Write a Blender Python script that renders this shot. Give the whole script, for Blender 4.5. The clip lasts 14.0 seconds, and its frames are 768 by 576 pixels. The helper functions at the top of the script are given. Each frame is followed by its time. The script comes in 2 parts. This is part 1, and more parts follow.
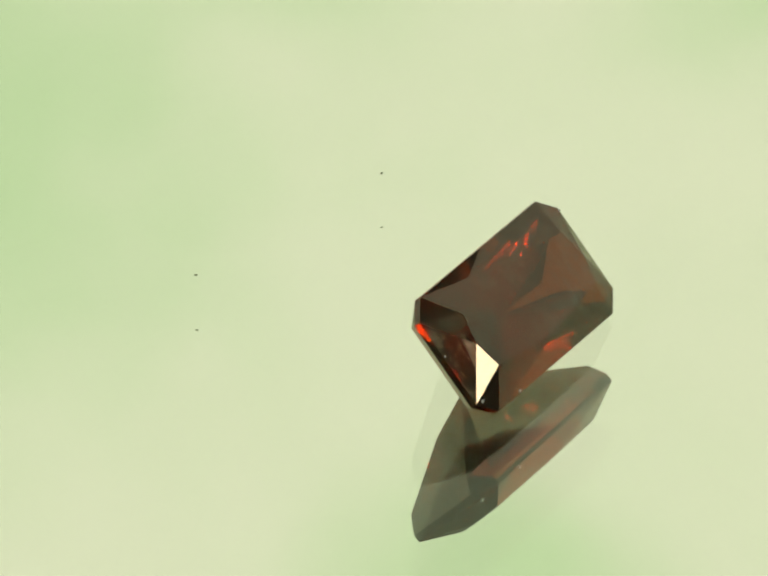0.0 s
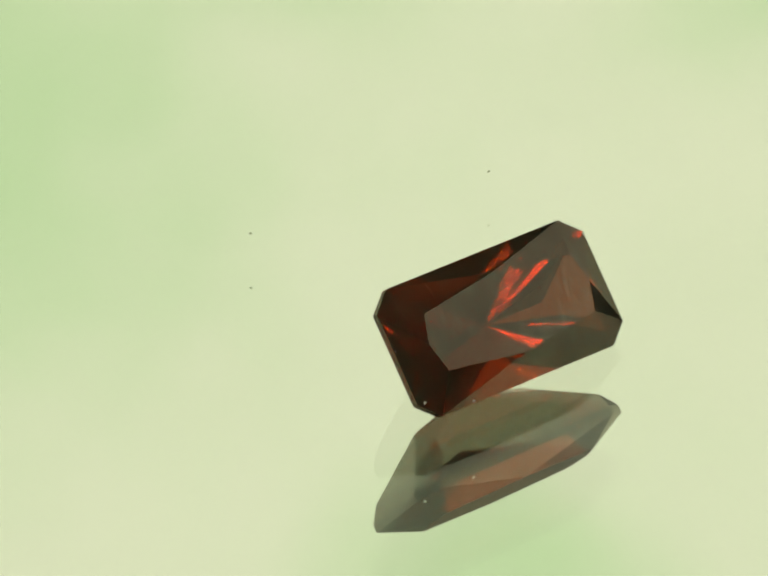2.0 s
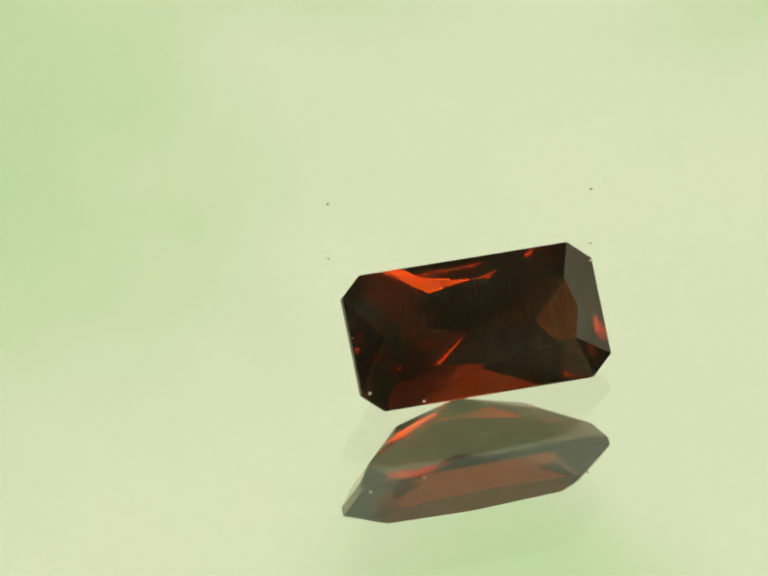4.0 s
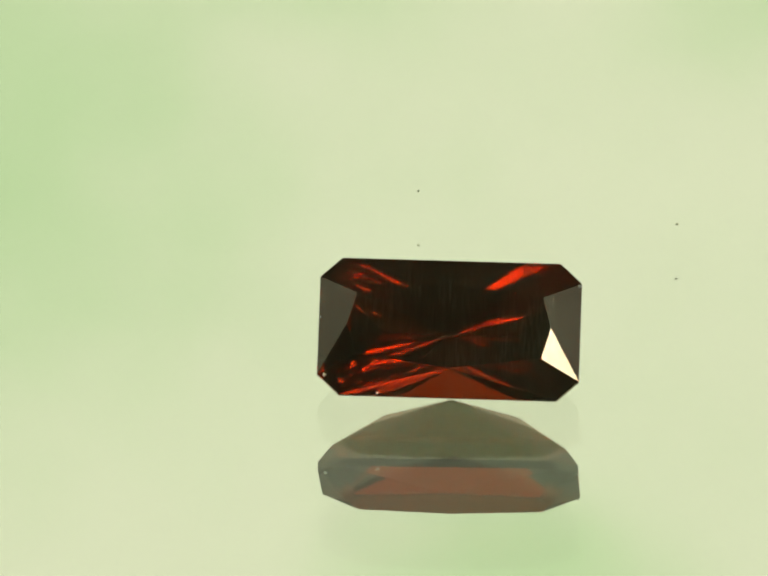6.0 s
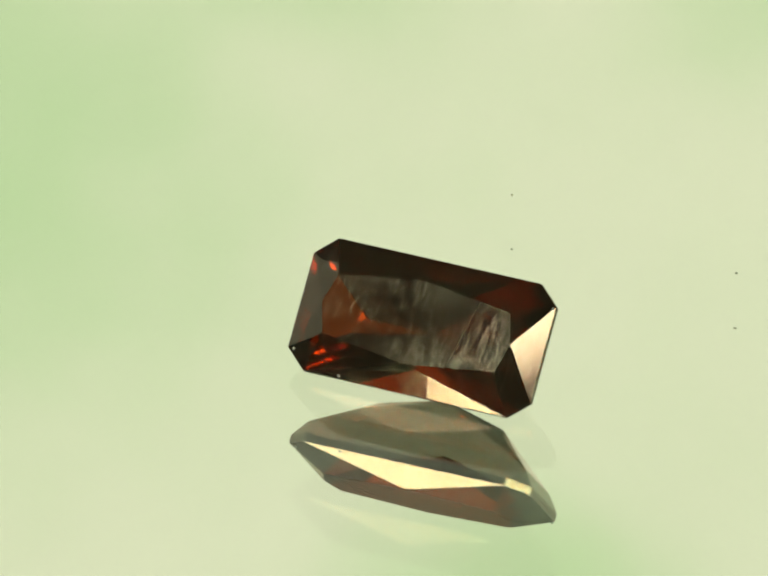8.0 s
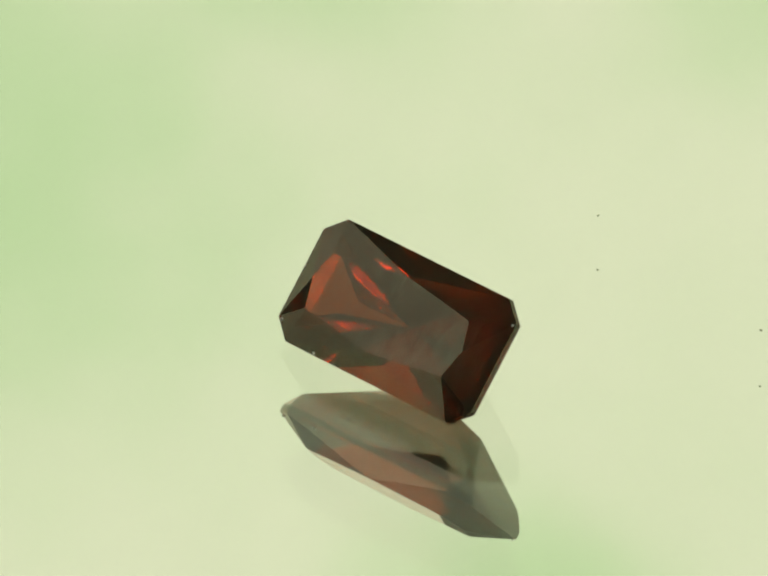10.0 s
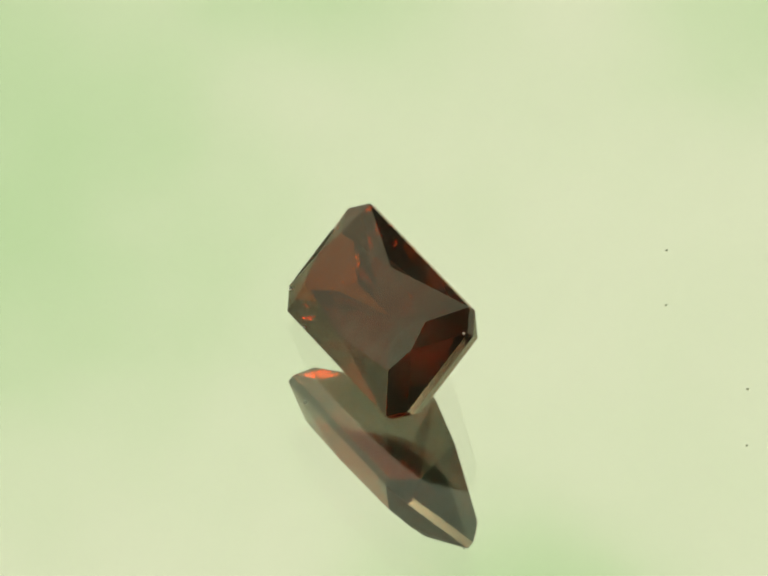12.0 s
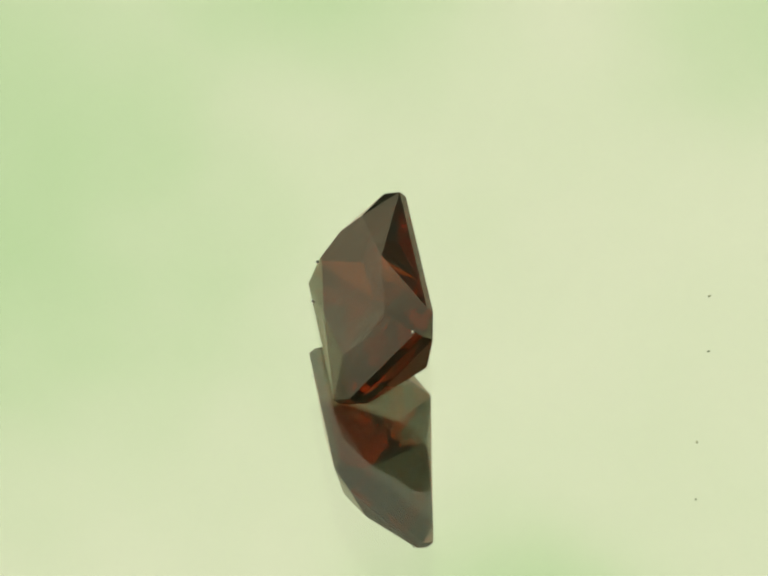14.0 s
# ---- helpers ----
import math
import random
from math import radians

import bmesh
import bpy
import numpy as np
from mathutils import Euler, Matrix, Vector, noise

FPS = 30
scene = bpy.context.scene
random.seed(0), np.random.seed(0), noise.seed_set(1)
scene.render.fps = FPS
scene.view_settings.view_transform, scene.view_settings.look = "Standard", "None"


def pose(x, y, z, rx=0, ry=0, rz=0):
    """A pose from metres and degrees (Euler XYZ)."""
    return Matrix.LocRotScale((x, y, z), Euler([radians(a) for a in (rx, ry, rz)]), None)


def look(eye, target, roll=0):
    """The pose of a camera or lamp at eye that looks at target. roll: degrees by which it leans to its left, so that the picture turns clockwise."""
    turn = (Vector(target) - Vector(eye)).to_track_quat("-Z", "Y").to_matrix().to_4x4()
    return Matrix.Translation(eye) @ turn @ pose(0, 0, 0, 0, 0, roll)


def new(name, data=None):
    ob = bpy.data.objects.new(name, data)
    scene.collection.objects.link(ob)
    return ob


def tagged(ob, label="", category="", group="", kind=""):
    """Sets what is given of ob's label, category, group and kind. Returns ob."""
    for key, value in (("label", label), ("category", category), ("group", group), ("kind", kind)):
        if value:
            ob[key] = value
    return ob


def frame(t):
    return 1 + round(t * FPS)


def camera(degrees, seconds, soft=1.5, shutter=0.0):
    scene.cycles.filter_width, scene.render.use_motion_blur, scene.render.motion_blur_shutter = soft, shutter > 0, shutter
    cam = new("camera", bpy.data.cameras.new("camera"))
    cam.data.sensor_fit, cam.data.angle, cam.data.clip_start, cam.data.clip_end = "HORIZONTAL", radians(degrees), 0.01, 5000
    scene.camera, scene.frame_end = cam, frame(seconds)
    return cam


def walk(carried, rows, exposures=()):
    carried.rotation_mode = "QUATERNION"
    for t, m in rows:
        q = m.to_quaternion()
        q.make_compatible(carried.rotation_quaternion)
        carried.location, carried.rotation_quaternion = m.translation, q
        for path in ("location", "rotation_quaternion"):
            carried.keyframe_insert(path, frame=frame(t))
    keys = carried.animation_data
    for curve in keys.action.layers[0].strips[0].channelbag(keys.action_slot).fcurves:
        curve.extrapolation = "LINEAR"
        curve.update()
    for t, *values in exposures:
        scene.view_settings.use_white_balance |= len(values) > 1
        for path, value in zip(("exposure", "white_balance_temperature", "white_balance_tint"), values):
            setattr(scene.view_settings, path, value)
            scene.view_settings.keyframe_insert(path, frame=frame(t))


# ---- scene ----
cam = camera(4.597, 14.0, soft=2.2)
STAND = pose(-0.002365, -0.311564, 0.197615, 57.9006, 0, 0) @ pose(0, 0, 0, 0, 0, -0.107)
walk(cam, [(0.0, STAND), (14.0, STAND)])

RATE = 10.042            # degrees a second, clockwise from above
FRONT = 6.0             # seconds at which the stone faces the camera
WOBBLE = (0.16, -0.1)    # lean of the mirror on its turntable, degrees

# ---- world and light ----
world = bpy.data.worlds.new("dim_room")
scene.world = world
world.use_nodes = True
world.node_tree.nodes["Background"].inputs[0].default_value = (0.8, 0.9, 0.7, 1)
world.node_tree.nodes["Background"].inputs[1].default_value = 0.08
scene.view_settings.exposure = 0.0

LAMP_COLOUR = (1.0, 0.89, 0.56, 1)
LAMP_POWER = 12.5
TENT_GLOW = 0.76      # the light cloth at both sides


# ---- material helpers ----
def material(name):
    m = bpy.data.materials.new(name)
    m.use_nodes = True
    t = m.node_tree
    t.nodes.clear()
    out = t.nodes.new("ShaderNodeOutputMaterial")
    return m, t, out


def node(t, kind, **values):
    n = t.nodes.new(kind)
    for key, v in values.items():
        n.inputs[key.replace("_", " ")].default_value = v
    return n


def ramp(t, source, stops):
    r = t.nodes.new("ShaderNodeValToRGB")
    r.color_ramp.interpolation = "EASE"
    while len(r.color_ramp.elements) < len(stops):
        r.color_ramp.elements.new(0.5)
    for e, (at, c) in zip(r.color_ramp.elements, stops):
        e.position, e.color = at, (*c, 1)
    t.links.new(source, r.inputs[0])
    return r.outputs[0]


def coords(t, scale=(1, 1, 1), turn=(0, 0, 0)):
    c = t.nodes.new("ShaderNodeTexCoord")
    m = t.nodes.new("ShaderNodeMapping")
    m.inputs["Scale"].default_value = scale
    m.inputs["Rotation"].default_value = turn
    t.links.new(c.outputs["Object"], m.inputs["Vector"])
    return m.outputs[0]


def gem_material(name, scratch, lines_scale=(17000, 1100, 1100), striae=0.0, dust_and_veil=0.022):
    """Deep red-brown garnet: tinted at every pass and inner bounce, with a clear polish, fine scratches and a pale veil
    of painted-in haze. striae: the height in metres of faint growth lines that ripple the facet; the last number: how
    much the veil covers."""
    m, t, out = material(name)
    glass = node(t, "ShaderNodeBsdfGlass", Color=GEM_TINT, Roughness=0.0, IOR=1.81)
    gloss = node(t, "ShaderNodeBsdfGlossy", Color=(1, 1, 1, 1), Roughness=0.0)
    if striae:
        grain = node(t, "ShaderNodeTexNoise", Scale=1.0, Detail=2.0, Roughness=0.5)
        t.links.new(coords(t, (420, 6200, 6200), (0, 0, radians(8))), grain.inputs["Vector"])
        bump = node(t, "ShaderNodeBump", Strength=1.0, Distance=striae)
        t.links.new(grain.outputs[0], bump.inputs["Height"])
        t.links.new(bump.outputs[0], glass.inputs["Normal"])
    rim = node(t, "ShaderNodeLayerWeight", Blend=0.5)
    power = t.nodes.new("ShaderNodeMath")
    power.operation = "POWER"
    power.inputs[1].default_value = 5
    t.links.new(rim.outputs["Facing"], power.inputs[0])
    much = t.nodes.new("ShaderNodeMath")
    much.operation = "MULTIPLY_ADD"
    much.inputs[1].default_value = 0.85
    much.inputs[2].default_value = 0.086
    t.links.new(power.outputs[0], much.inputs[0])
    mix = t.nodes.new("ShaderNodeMixShader")
    t.links.new(much.outputs[0], mix.inputs[0])
    t.links.new(glass.outputs[0], mix.inputs[1])
    t.links.new(gloss.outputs[0], mix.inputs[2])
    # polishing lines, denser in patches
    lines = node(t, "ShaderNodeTexNoise", Scale=1.0, Detail=5.0, Roughness=0.7)
    t.links.new(coords(t, lines_scale, (0, 0, radians(-9))), lines.inputs["Vector"])
    patch = node(t, "ShaderNodeTexNoise", Scale=400.0, Detail=2.0, Roughness=0.5)
    t.links.new(coords(t), patch.inputs["Vector"])
    denser = t.nodes.new("ShaderNodeMath")
    denser.operation = "MULTIPLY_ADD"
    denser.inputs[1].default_value = 0.35
    t.links.new(patch.outputs[0], denser.inputs[0])
    t.links.new(lines.outputs[0], denser.inputs[2])
    worn = t.nodes.new("ShaderNodeMapRange")
    for key, v in (("From Min", 0.68), ("From Max", 0.90), ("To Min", 0.002), ("To Max", scratch)):
        worn.inputs[key].default_value = v
    t.links.new(denser.outputs[0], worn.inputs[0])
    haze = node(t, "ShaderNodeBsdfGlossy", Color=(0.86, 0.95, 0.88, 1), Roughness=0.14)
    both = t.nodes.new("ShaderNodeMixShader")
    t.links.new(worn.outputs[0], both.inputs[0])
    t.links.new(mix.outputs[0], both.inputs[1])
    t.links.new(haze.outputs[0], both.inputs[2])
    # haze painted in: a pale diffuse share that lifts the dark facets
    film = node(t, "ShaderNodeBsdfDiffuse", Color=(0.56, 0.58, 0.42, 1))
    veiled = t.nodes.new("ShaderNodeMapRange")
    for key, v in (("From Min", 0.3), ("From Max", 0.7), ("To Min", 0.35 * dust_and_veil), ("To Max", dust_and_veil)):
        veiled.inputs[key].default_value = v
    t.links.new(patch.outputs[0], veiled.inputs[0])
    last = t.nodes.new("ShaderNodeMixShader")
    t.links.new(veiled.outputs[0], last.inputs[0])
    t.links.new(both.outputs[0], last.inputs[1])
    t.links.new(film.outputs[0], last.inputs[2])
    t.links.new(last.outputs[0], out.inputs[0])
    return m


GEM_TINT = (0.557, 0.215, 0.08, 1)
GEM_TABLE = gem_material("garnet_table", 0.15, dust_and_veil=0.032)
GEM = gem_material("garnet_polished", 0.08, (15000, 900, 900), 0.0, 0.032)
GEM_BACK = gem_material("garnet_pavilion", 0.02, (6000, 900, 900), 0.0000019, 0.022)
GIRDLE = gem_material("garnet_girdle", 0.05, (3000, 3000, 9000))


def clear_glass():
    m, t, out = material("mirror_glass")
    b = node(t, "ShaderNodeBsdfGlass", Color=(0.97, 0.995, 0.95, 1), Roughness=0.0, IOR=1.52)
    # a thin uneven film of dust on the pane
    film = node(t, "ShaderNodeBsdfDiffuse", Color=(0.62, 0.72, 0.58, 1))
    n = node(t, "ShaderNodeTexNoise", Scale=120.0, Detail=5.0, Roughness=0.6)
    t.links.new(coords(t), n.inputs["Vector"])
    much = t.nodes.new("ShaderNodeMapRange")
    for key, v in (("From Min", 0.3), ("From Max", 0.7), ("To Min", 0.028), ("To Max", 0.042)):
        much.inputs[key].default_value = v
    t.links.new(n.outputs[0], much.inputs[0])
    mix = t.nodes.new("ShaderNodeMixShader")
    t.links.new(much.outputs[0], mix.inputs[0])
    t.links.new(b.outputs[0], mix.inputs[1])
    t.links.new(film.outputs[0], mix.inputs[2])
    t.links.new(mix.outputs[0], out.inputs[0])
    return m


def silvering():
    m, t, out = material("silvering")
    b = node(t, "ShaderNodeBsdfGlossy", Color=(0.88, 0.92, 0.85, 1), Roughness=0.0)
    t.links.new(b.outputs[0], out.inputs[0])
    return m


def painted(name, colour, rough, scale, change=0.25, metal=0.0):
    m, t, out = material(name)
    b = node(t, "ShaderNodeBsdfPrincipled", Roughness=rough, Metallic=metal)
    n = node(t, "ShaderNodeTexNoise", Scale=scale, Detail=6.0)
    t.links.new(coords(t), n.inputs["Vector"])
    dark = tuple(c * (1 - change) for c in colour)
    light = tuple(min(1, c * (1 + change)) for c in colour)
    t.links.new(ramp(t, n.outputs[0], ((0.3, dark), (0.7, light))), b.inputs["Base Color"])
    bump = node(t, "ShaderNodeBump", Strength=0.2, Distance=0.0005)
    t.links.new(n.outputs[0], bump.inputs["Height"])
    t.links.new(bump.outputs[0], b.inputs["Normal"])
    t.links.new(b.outputs[0], out.inputs[0])
    return m


def lamp_face():
    m, t, out = material("lamp_diffuser")
    e = node(t, "ShaderNodeEmission", Color=LAMP_COLOUR, Strength=LAMP_POWER)
    # soft borders: a bulb's fall-off is painted into the emission strength
    at = t.nodes.new("ShaderNodeTexCoord").outputs["Generated"]
    axes = t.nodes.new("ShaderNodeSeparateXYZ")
    t.links.new(at, axes.inputs[0])
    strength = LAMP_POWER
    for axis in (0, 1):
        off = t.nodes.new("ShaderNodeMath")
        off.operation = "SUBTRACT"
        off.inputs[1].default_value = 0.5
        t.links.new(axes.outputs[axis], off.inputs[0])
        size = t.nodes.new("ShaderNodeMath")
        size.operation = "ABSOLUTE"
        t.links.new(off.outputs[0], size.inputs[0])
        fade = t.nodes.new("ShaderNodeMapRange")
        fade.interpolation_type = "SMOOTHSTEP"
        for key, v in (("From Min", 0.5), ("From Max", 0.36), ("To Min", 0.06), ("To Max", 1.0)):
            fade.inputs[key].default_value = v
        t.links.new(size.outputs[0], fade.inputs[0])
        mul = t.nodes.new("ShaderNodeMath")
        mul.operation = "MULTIPLY"
        t.links.new(fade.outputs[0], mul.inputs[0])
        if axis:
            t.links.new(strength, mul.inputs[1])
        else:
            mul.inputs[1].default_value = LAMP_POWER
        strength = mul.outputs[0]
    t.links.new(strength, e.inputs["Strength"])
    t.links.new(e.outputs[0], out.inputs[0])
    return m


def tent_material():
    """White cloth that glows by its own emission; no light is set outside it."""
    m, t, out = material("glowing_cloth")
    n = node(t, "ShaderNodeTexNoise", Scale=7.0, Detail=4.0, Roughness=0.5)
    t.links.new(coords(t), n.inputs["Vector"])
    e = node(t, "ShaderNodeEmission", Strength=TENT_GLOW)
    t.links.new(ramp(t, n.outputs[0], ((0.3, (0.57, 0.66, 0.44)), (0.7, (0.67, 0.73, 0.50)))), e.inputs["Color"])
    t.links.new(e.outputs[0], out.inputs[0])
    return m


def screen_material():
    """Paper with its glow painted in: cream, fading to soft green round four spots."""
    m, t, out = material("painted_glow_paper")
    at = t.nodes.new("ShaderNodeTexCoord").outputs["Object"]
    # uneven glow painted as green blobs; no light stands behind the paper
    green_glow = None
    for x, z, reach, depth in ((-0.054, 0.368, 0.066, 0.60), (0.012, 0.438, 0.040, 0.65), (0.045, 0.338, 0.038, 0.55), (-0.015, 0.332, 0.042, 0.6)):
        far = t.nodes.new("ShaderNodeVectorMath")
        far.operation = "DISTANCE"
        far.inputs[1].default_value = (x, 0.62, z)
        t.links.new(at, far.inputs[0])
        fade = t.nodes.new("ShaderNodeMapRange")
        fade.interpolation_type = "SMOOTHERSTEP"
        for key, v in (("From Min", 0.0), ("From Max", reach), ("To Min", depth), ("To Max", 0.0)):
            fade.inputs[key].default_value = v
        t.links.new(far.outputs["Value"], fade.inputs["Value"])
        if green_glow:
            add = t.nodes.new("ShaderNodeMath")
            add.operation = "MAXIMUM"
            t.links.new(green_glow, add.inputs[0])
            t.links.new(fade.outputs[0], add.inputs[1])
            green_glow = add.outputs[0]
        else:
            green_glow = fade.outputs[0]
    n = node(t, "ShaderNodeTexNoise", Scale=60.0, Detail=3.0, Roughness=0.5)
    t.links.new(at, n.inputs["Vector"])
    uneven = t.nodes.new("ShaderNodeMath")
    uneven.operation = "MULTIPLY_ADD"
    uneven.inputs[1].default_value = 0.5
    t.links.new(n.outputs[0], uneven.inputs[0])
    t.links.new(green_glow, uneven.inputs[2])
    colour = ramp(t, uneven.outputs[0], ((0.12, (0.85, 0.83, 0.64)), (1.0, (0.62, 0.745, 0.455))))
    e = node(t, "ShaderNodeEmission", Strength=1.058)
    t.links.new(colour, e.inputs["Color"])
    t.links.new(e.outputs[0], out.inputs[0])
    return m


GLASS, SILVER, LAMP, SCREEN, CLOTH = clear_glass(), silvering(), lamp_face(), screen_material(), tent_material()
BLACK = painted("black_plastic", (0.03, 0.03, 0.03), 0.5, 80)
WALL = painted("grey_wall", (0.70, 0.71, 0.64), 0.9, 3, 0.06)
DESK = painted("desk_laminate", (0.34, 0.31, 0.26), 0.5, 20, 0.1)
DUST = painted("dust_and_veil", (0.50, 0.51, 0.38), 0.9, 9000)
LINT = painted("pale_chip", (0.88, 0.88, 0.84), 0.9, 9000)


# ---- mesh helpers ----
def part(name, bm, mat, parent=None, label="", smooth=False):
    data = bpy.data.meshes.new(name)
    bm.normal_update()
    bm.to_mesh(data)
    bm.free()
    data.materials.append(mat)
    for f in data.polygons:
        f.use_smooth = smooth
    ob = new(name, data)
    if parent:
        ob.parent = parent
    if label:
        ob["label"] = label
    return ob


def box(bm, size, at=(0, 0, 0), bevel=0.0):
    made = bmesh.ops.create_cube(bm, size=1, matrix=Matrix.Translation(at) @ Matrix.Diagonal((*size, 1)))
    if bevel:
        edges = {e for v in made["verts"] for e in v.link_edges}
        bmesh.ops.bevel(bm, geom=list(edges), offset=bevel, segments=2, affect="EDGES", profile=0.5)
    return bm


def disc(bm, radius, z0, z1, bevel=0.0, n=128):
    made = bmesh.ops.create_cone(bm, cap_ends=True, segments=n, radius1=radius, radius2=radius, depth=z1 - z0,
                                 matrix=Matrix.Translation((0, 0, (z0 + z1) / 2)))
    if bevel:
        rims = [e for e in {e for v in made["verts"] for e in v.link_edges}
                if abs(e.verts[0].co.z - e.verts[1].co.z) < 1e-9]
        bmesh.ops.bevel(bm, geom=rims, offset=bevel, segments=2, affect="EDGES", profile=0.5)
    return bm


MM = 0.001


# ---- room ----
def room():
    desk = part("desk", box(bmesh.new(), (1.8, 2.2, 0.03), (0, 0, -0.055), 0.004), DESK)
    tagged(desk, "plain grey-brown laminate desk top under the turntable", "desk", kind="structure")
    s, h, th = 3.0, 2.4, 0.1
    z = -0.8 + h / 2
    for name, size, at in (("wall_north", (s + 2 * th, th, h), (0, s / 2 + th / 2, z)),
                           ("wall_south", (s + 2 * th, th, h), (0, -s / 2 - th / 2, z)),
                           ("wall_east", (th, s, h), (s / 2 + th / 2, 0, z)),
                           ("wall_west", (th, s, h), (-s / 2 - th / 2, 0, z)),
                           ("floor", (s, s, th), (0, 0, -0.8 - th / 2)),
                           ("ceiling", (s, s, th), (0, 0, -0.8 + h + th / 2))):
        tagged(part(name, box(bmesh.new(), size, at), WALL), "plain dim grey room surface", kind="structure")


room()


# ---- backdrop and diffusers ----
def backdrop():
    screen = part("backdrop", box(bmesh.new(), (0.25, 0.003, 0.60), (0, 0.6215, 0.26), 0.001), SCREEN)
    tagged(screen, "cream and pale green paper backdrop with painted-in glow", kind="structure")


def diffuser_panel(stand, deep, high, gap, label):
    """A standing frame of tubes with light cloth stretched in it, gap above the desk."""
    thing = new("diffuser_panel")
    thing.matrix_world = stand
    part("cloth", box(bmesh.new(), (0.002, deep - 0.012, high - gap - 0.02), (0, 0, (high + gap) / 2)), CLOTH, thing, "glowing white cloth")
    for y in (-deep / 2, deep / 2):
        part("post", box(bmesh.new(), (0.012, 0.012, high), (0, y, high / 2), 0.003), BLACK, thing, "black tube")
        part("foot", box(bmesh.new(), (0.12, 0.02, 0.01), (0, y, 0.005), 0.002), BLACK, thing, "black foot")
    for z in (gap + 0.006, high - 0.006):
        part("rail", box(bmesh.new(), (0.011, deep - 0.012, 0.011), (0, 0, z), 0.003), BLACK, thing, "black tube")
    tagged(thing, label, "diffuser", "diffusers round the turntable")


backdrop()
# unseen glowing cloth frames, added to brighten what the facets reflect sideways
for side in (1, -1):
    diffuser_panel(pose(side * 0.40, 0.066, -0.04), 0.460, 0.56, 0.05, "upright frame of glowing white cloth beside the turntable")
    diffuser_panel(pose(side * 0.275, 0.455, -0.04, 0, 0, side * 41), 0.40, 0.68, 0.012, "upright frame of glowing white cloth beside the backdrop")


# ---- lamps ----
def panel_lamp(azimuth, elevation, wide, high, distance, label):
    """A flat diffused lamp; azimuth from the camera's side towards the right."""
    a, e = radians(azimuth), radians(elevation)
    way = Vector((math.sin(a) * math.cos(e), -math.cos(a) * math.cos(e), math.sin(e)))
    thing = new("panel_lamp")
    w, h = (2 * distance * math.tan(radians(v) / 2) for v in (wide, high))
    thing.matrix_world = look(way * distance, (0, 0, 0))
    housing = bmesh.new()
    box(housing, (w + 0.010, h + 0.010, 0.03), (0, 0, 0.018), 0.004)
    part("housing", housing, BLACK, thing, "black plastic housing")
    part("diffuser", box(bmesh.new(), (w, h, 0.004), (0, 0, 0.0), 0.001), LAMP, thing, "glowing white diffuser")
    pole = bmesh.new()
    top = way * distance
    foot = thing.matrix_world.inverted() @ Vector((top.x * 1.35, top.y * 1.35, -0.036))
    head = Vector((0, 0, 0.034))
    mid = (foot + head) / 2
    bmesh.ops.create_cone(pole, cap_ends=True, segments=16, radius1=0.008, radius2=0.008, depth=(foot - head).length,
                          matrix=Matrix.Translation(mid) @ (foot - head).to_track_quat("Z", "Y").to_matrix().to_4x4())
    part("pole", pole, BLACK, thing)
    plate = part("base_plate", disc(bmesh.new(), 0.035, 0.0, 0.006, 0.001, 32), BLACK, thing)
    plate.matrix_local = thing.matrix_world.inverted() @ pose(top.x * 1.35, top.y * 1.35, -0.04)
    tagged(thing, label, "lamp", "lamps round the turntable")


panel_lamp(51.0, 25.7, 18.5, 5.8, 0.45, "wide bright warm-white panel lamp on a black stand")
panel_lamp(42.6, 33.6, 19.5, 5.8, 0.52, "flat warm-white panel lamp on a black stand")
panel_lamp(58.5, 46.2, 13.5, 7.0, 0.72, "small bright warm-white panel lamp on a black stand")
panel_lamp(49.2, 2.6, 15.5, 4.6, 0.36, "low strip-shaped warm-white panel lamp on a black stand")
panel_lamp(-44.0, 48.7, 6.0, 4.8, 0.45, "small square warm-white panel lamp on a black stand")
panel_lamp(-50.0, 40.4, 13.0, 8.6, 0.47, "wide bright warm-white panel lamp on a black stand")
panel_lamp(-38.6, 22.0, 9.4, 7.6, 0.50, "low bright warm-white panel lamp on a black stand")


# ---- turntable with its mirror ----
GLASS_THICK = 3.0 * MM


def spin(t):
    return pose(0, 0, 0, 0, 0, -RATE * (t - FRONT))


LEAN = pose(0, 0, 0, WOBBLE[0], WOBBLE[1], 0)


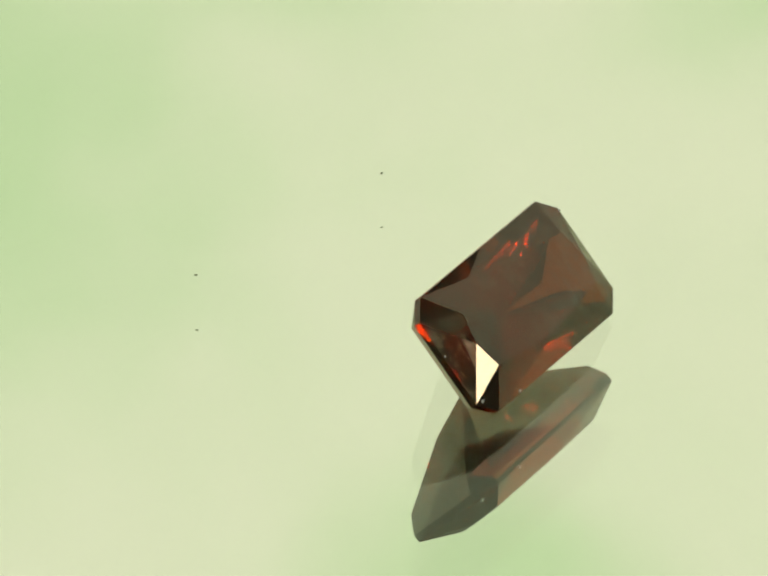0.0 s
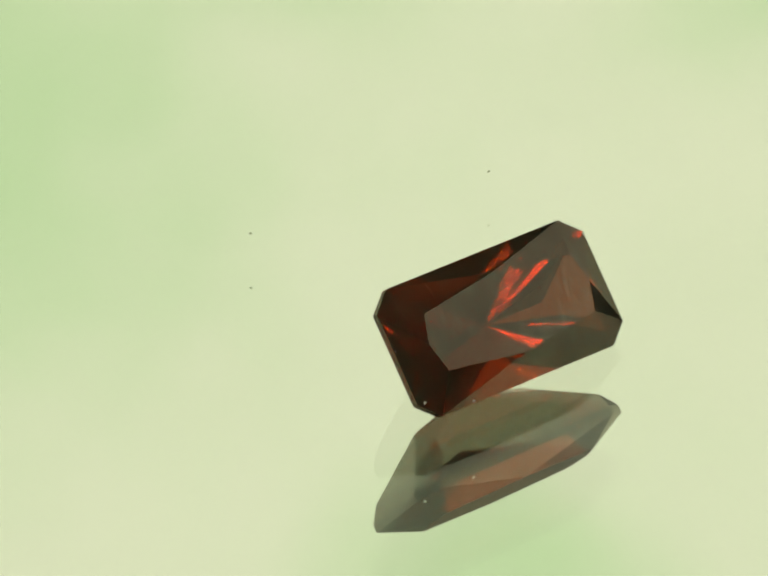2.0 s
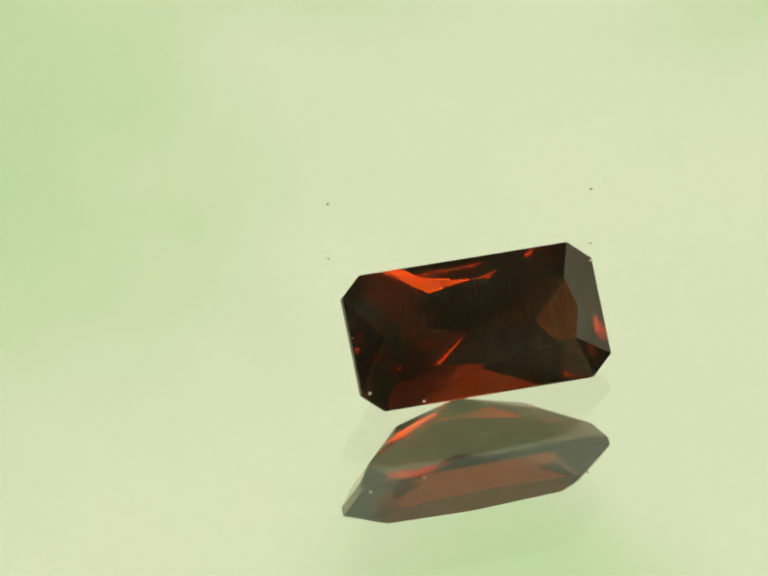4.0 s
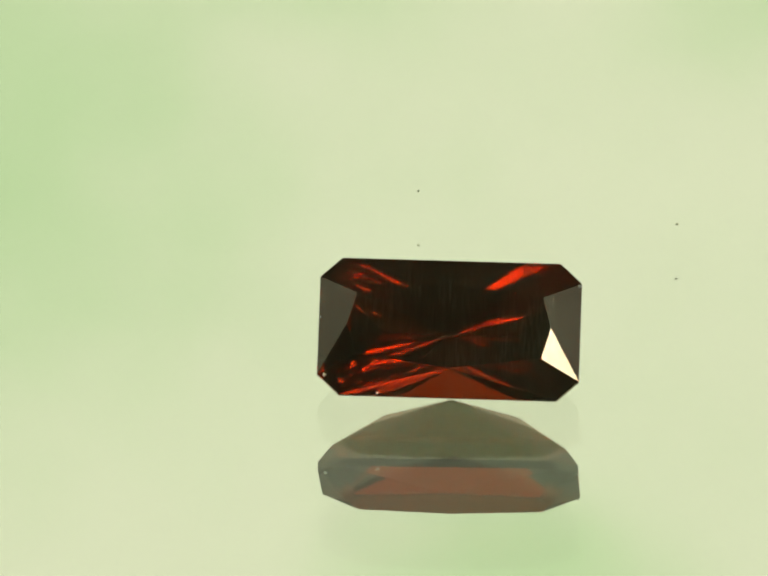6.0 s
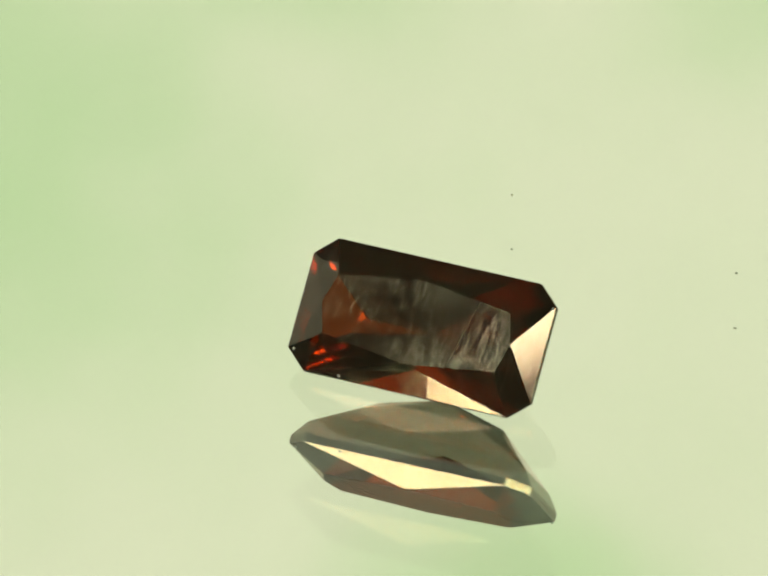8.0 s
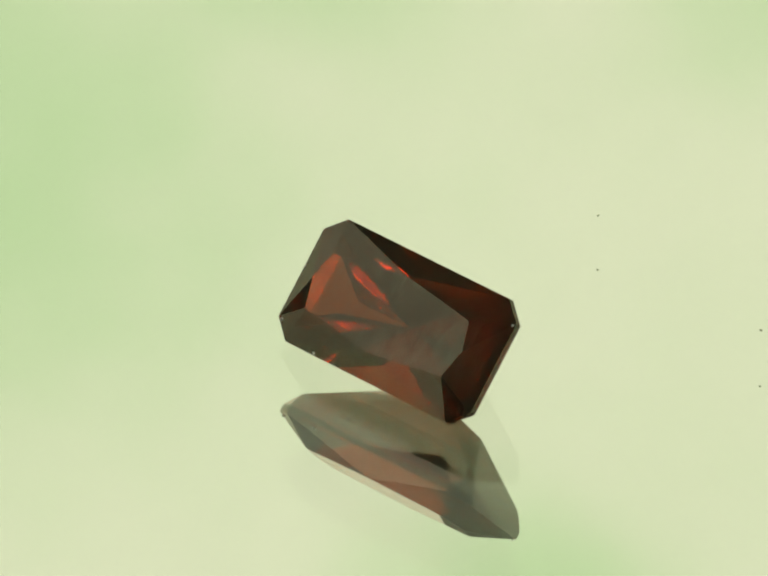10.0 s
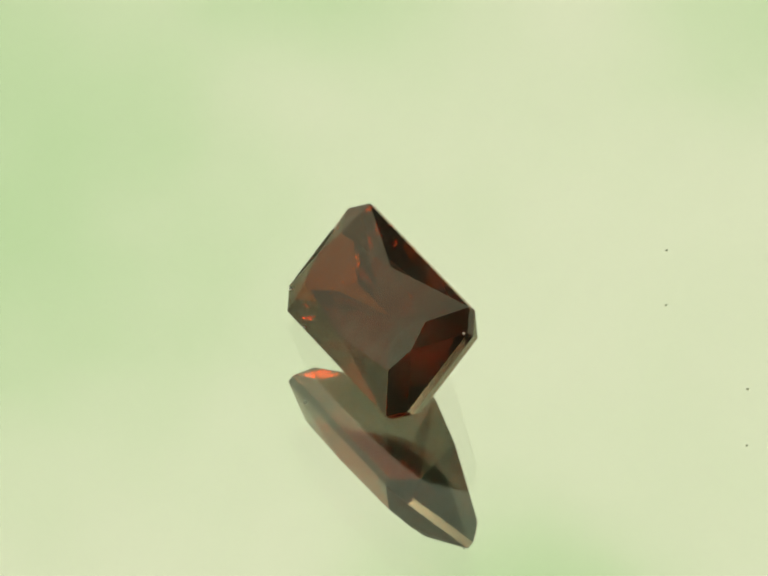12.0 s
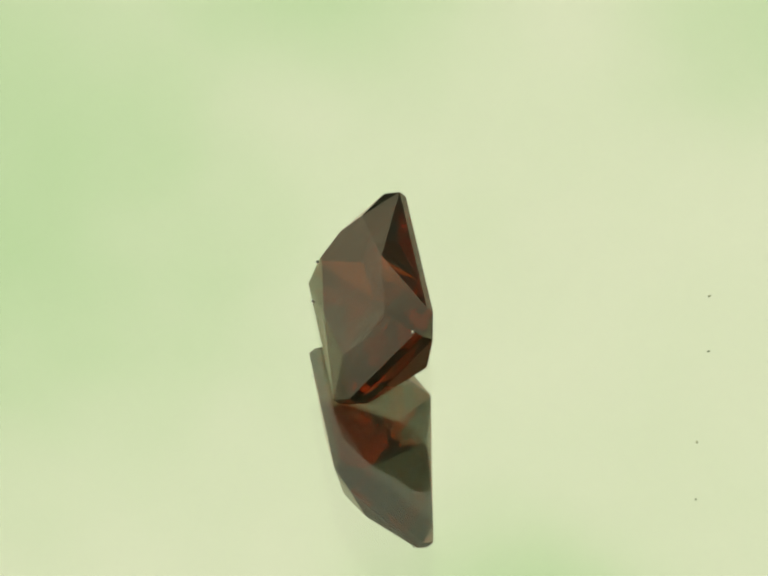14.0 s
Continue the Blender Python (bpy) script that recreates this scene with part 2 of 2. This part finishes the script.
def turntable():
    thing = new("turntable")
    part("mirror_pane", disc(bmesh.new(), 120 * MM, -GLASS_THICK, 0, 0.3 * MM), GLASS, thing, "clear round mirror glass")
    part("silvering", disc(bmesh.new(), 119 * MM, -GLASS_THICK + 0.02 * MM, -GLASS_THICK + 0.05 * MM), SILVER, thing,
         "silver mirror backing")
    part("platter", disc(bmesh.new(), 122 * MM, -16 * MM, -GLASS_THICK - 0.02 * MM, 1 * MM), BLACK, thing, "black plastic platter")
    part("base", disc(bmesh.new(), 90 * MM, -40 * MM, -16.5 * MM, 2 * MM), BLACK, thing, "black motor base")
    rng = random.Random(4)
    for x, y, size, mat in ((-1.006, 10.579, 0.047, DUST), (9.142, 8.051, 0.047, DUST)):
        bm = bmesh.new()
        bmesh.ops.create_icosphere(bm, subdivisions=2, radius=size * MM)
        for v in bm.verts:
            v.co *= 0.75 + 0.5 * rng.random()
            v.co.x *= 1.5
            v.co.z *= 0.6
        ob = part("dust_speck", bm, mat, thing, "tiny speck of dust on the glass")
        ob.matrix_local = pose(x * MM, y * MM, size * 0.45 * MM, 0, 0, rng.uniform(0, 180))
    return tagged(thing, "round glass mirror on a slowly turning black turntable", "turntable")


# ---- the stone ----
HALF_LONG, HALF_WIDE = 5.0, 2.644
CUT_LONG, CUT_WIDE = 0.834, 0.752
TABLE_LONG, TABLE_WIDE, TABLE_MID, TABLE_END, TABLE_UP = 3.540, 1.174, 1.670, 3.883, 0.759
TABLE_LOW = 1.642         # the table's lower long side bows out a little less
GIRDLE_DEEP, CULET = 0.325, -3.342
CULET_LONG = 0.036
# corners of the lower facets: across, along, and how far each lies above the straight slope from rim to culet
KEEL, TIER, SHOULDER = (2.992, 0.73, 0.344), (4.493, 1.824, 0.256), (0.763, 1.924, 0.181)
MIDDLE, TIP = (1.98, 0.369), (2.6, -0.907)
SEAT = Matrix.Translation((0.137 * MM, -3.080 * MM, 2.270 * MM)) @ Matrix((
    (0.99885, 0.03823, -0.02896), (-0.04718, 0.67550, -0.73585), (-0.00857, 0.73637, 0.67653))).to_4x4()


def octagon(z, grow=0.0):
    a, b, c, d = HALF_LONG + grow, HALF_WIDE + grow, CUT_LONG, CUT_WIDE
    return [(a - c, b, z), (a, b - d, z), (a, -b + d, z), (a - c, -b, z),
            (-a + c, -b, z), (-a, -b + d, z), (-a, b - d, z), (-a + c, b, z)]


def facets(rows):
    bm, seen = bmesh.new(), {}
    for face in rows:
        vs = []
        for co in face:
            key = tuple(round(c, 5) for c in co)
            if key not in seen:
                seen[key] = bm.verts.new([c * MM for c in co])
            vs.append(seen[key])
        f = bm.faces.new(vs)
        f.normal_update()
        if f.normal.dot(f.calc_center_median() - Vector((0, 0, -0.5 * MM))) < 0:
            f.normal_flip()
    return bm


def gemstone():
    thing = new("gemstone")
    g, low = octagon(0), octagon(-GIRDLE_DEEP)
    a, b, m, e, h = TABLE_LONG, TABLE_WIDE, TABLE_MID, TABLE_END, TABLE_UP
    t = [(-a, b, h), (0, m, h), (a, b, h), (e, 0, h), (a, -b, h), (0, -TABLE_LOW, h), (-a, -b, h), (-e, 0, h)]
    part("table_facet", facets([t]), GEM_TABLE, thing, "large flat top facet with fine polishing lines")
    crown = [(g[0], g[7], t[1]), (g[1], g[2], t[3]), (g[3], g[4], t[5]), (g[5], g[6], t[7])]
    for corner, la, sb, ga, gb in ((2, 1, 3, 0, 1), (4, 5, 3, 3, 2), (6, 5, 7, 4, 5), (0, 1, 7, 7, 6)):
        crown += [(t[la], t[corner], g[ga]), (t[corner], t[sb], g[gb]), (t[corner], g[ga], g[gb])]
    part("crown", facets(crown), GEM, thing, "triangular upper facets")
    rim = [(g[i], g[i - 1], low[i - 1], low[i]) for i in range(8)]
    part("girdle", facets(rim), GIRDLE, thing, "thin frosted rim")
    corners = [*low, (CULET_LONG, 0, CULET), (-CULET_LONG, 0, CULET)]
    rise = -GIRDLE_DEEP - CULET
    for x, y, lift in (KEEL, TIER, SHOULDER):
        corners += [(sx * x, sy * y, CULET + rise * y / HALF_WIDE + lift) for sx in (1, -1) for sy in (1, -1)]
    corners += [(0, sy * MIDDLE[0], CULET + rise * MIDDLE[0] / HALF_WIDE + MIDDLE[1]) for sy in (1, -1)]
    corners += [(sx * TIP[0], 0, CULET + rise * TIP[0] / HALF_LONG + TIP[1]) for sx in (1, -1)]
    pavilion = bmesh.new()
    for co in corners:
        pavilion.verts.new(co)
    made = bmesh.ops.convex_hull(pavilion, input=pavilion.verts[:])
    inner = [v for v in {*made["geom_interior"], *made["geom_unused"]} if isinstance(v, bmesh.types.BMVert)]
    bmesh.ops.delete(pavilion, geom=inner, context="VERTS")
    bmesh.ops.dissolve_limit(pavilion, angle_limit=0.002, verts=pavilion.verts[:], edges=pavilion.edges[:])
    pavilion.normal_update()
    bmesh.ops.delete(pavilion, geom=[f for f in pavilion.faces if f.normal.z > 0.9], context="FACES_ONLY")
    bmesh.ops.scale(pavilion, vec=(MM, MM, MM), verts=pavilion.verts[:])
    part("pavilion", pavilion, GEM_BACK, thing, "tapering lower facets")
    rng = random.Random(9)
    for x, y, z, size in ((-4.71, -1.92, 0.10, 0.075), (-2.68, -2.56, 0.08, 0.06), (-4.93, 0.3, 0.03, 0.035),
                          (4.3, -2.2, 0.08, 0.03), (4.92, 1.79, 0.06, 0.065)):
        bm = bmesh.new()
        bmesh.ops.create_icosphere(bm, subdivisions=1, radius=size * MM)
        for v in bm.verts:
            v.co *= 0.6 + 0.7 * rng.random()
        ob = part("chip", bm, LINT, thing, "tiny pale chip on the edge")
        ob.matrix_local = pose(x * MM, y * MM, z * MM, 0, 0, rng.uniform(0, 90))
    return tagged(thing, "dark red-brown radiant-cut garnet lying tilted on the mirror", "gemstone")


def settled(m, ob):
    """The pose m, lowered or raised until the lowest corner of ob's parts touches the glass."""
    least = min((m @ v.co).z for c in ob.children for v in c.data.vertices)
    return Matrix.Translation((0, 0, 0.008 * MM - least)) @ m


table = turntable()
stone = gemstone()
SEAT = settled(SEAT, stone)


def motions():
    times = [i * 0.5 for i in range(29)]
    walk(table, [(t, spin(t) @ LEAN) for t in times])
    walk(stone, [(t, spin(t) @ LEAN @ SEAT) for t in times])


motions()
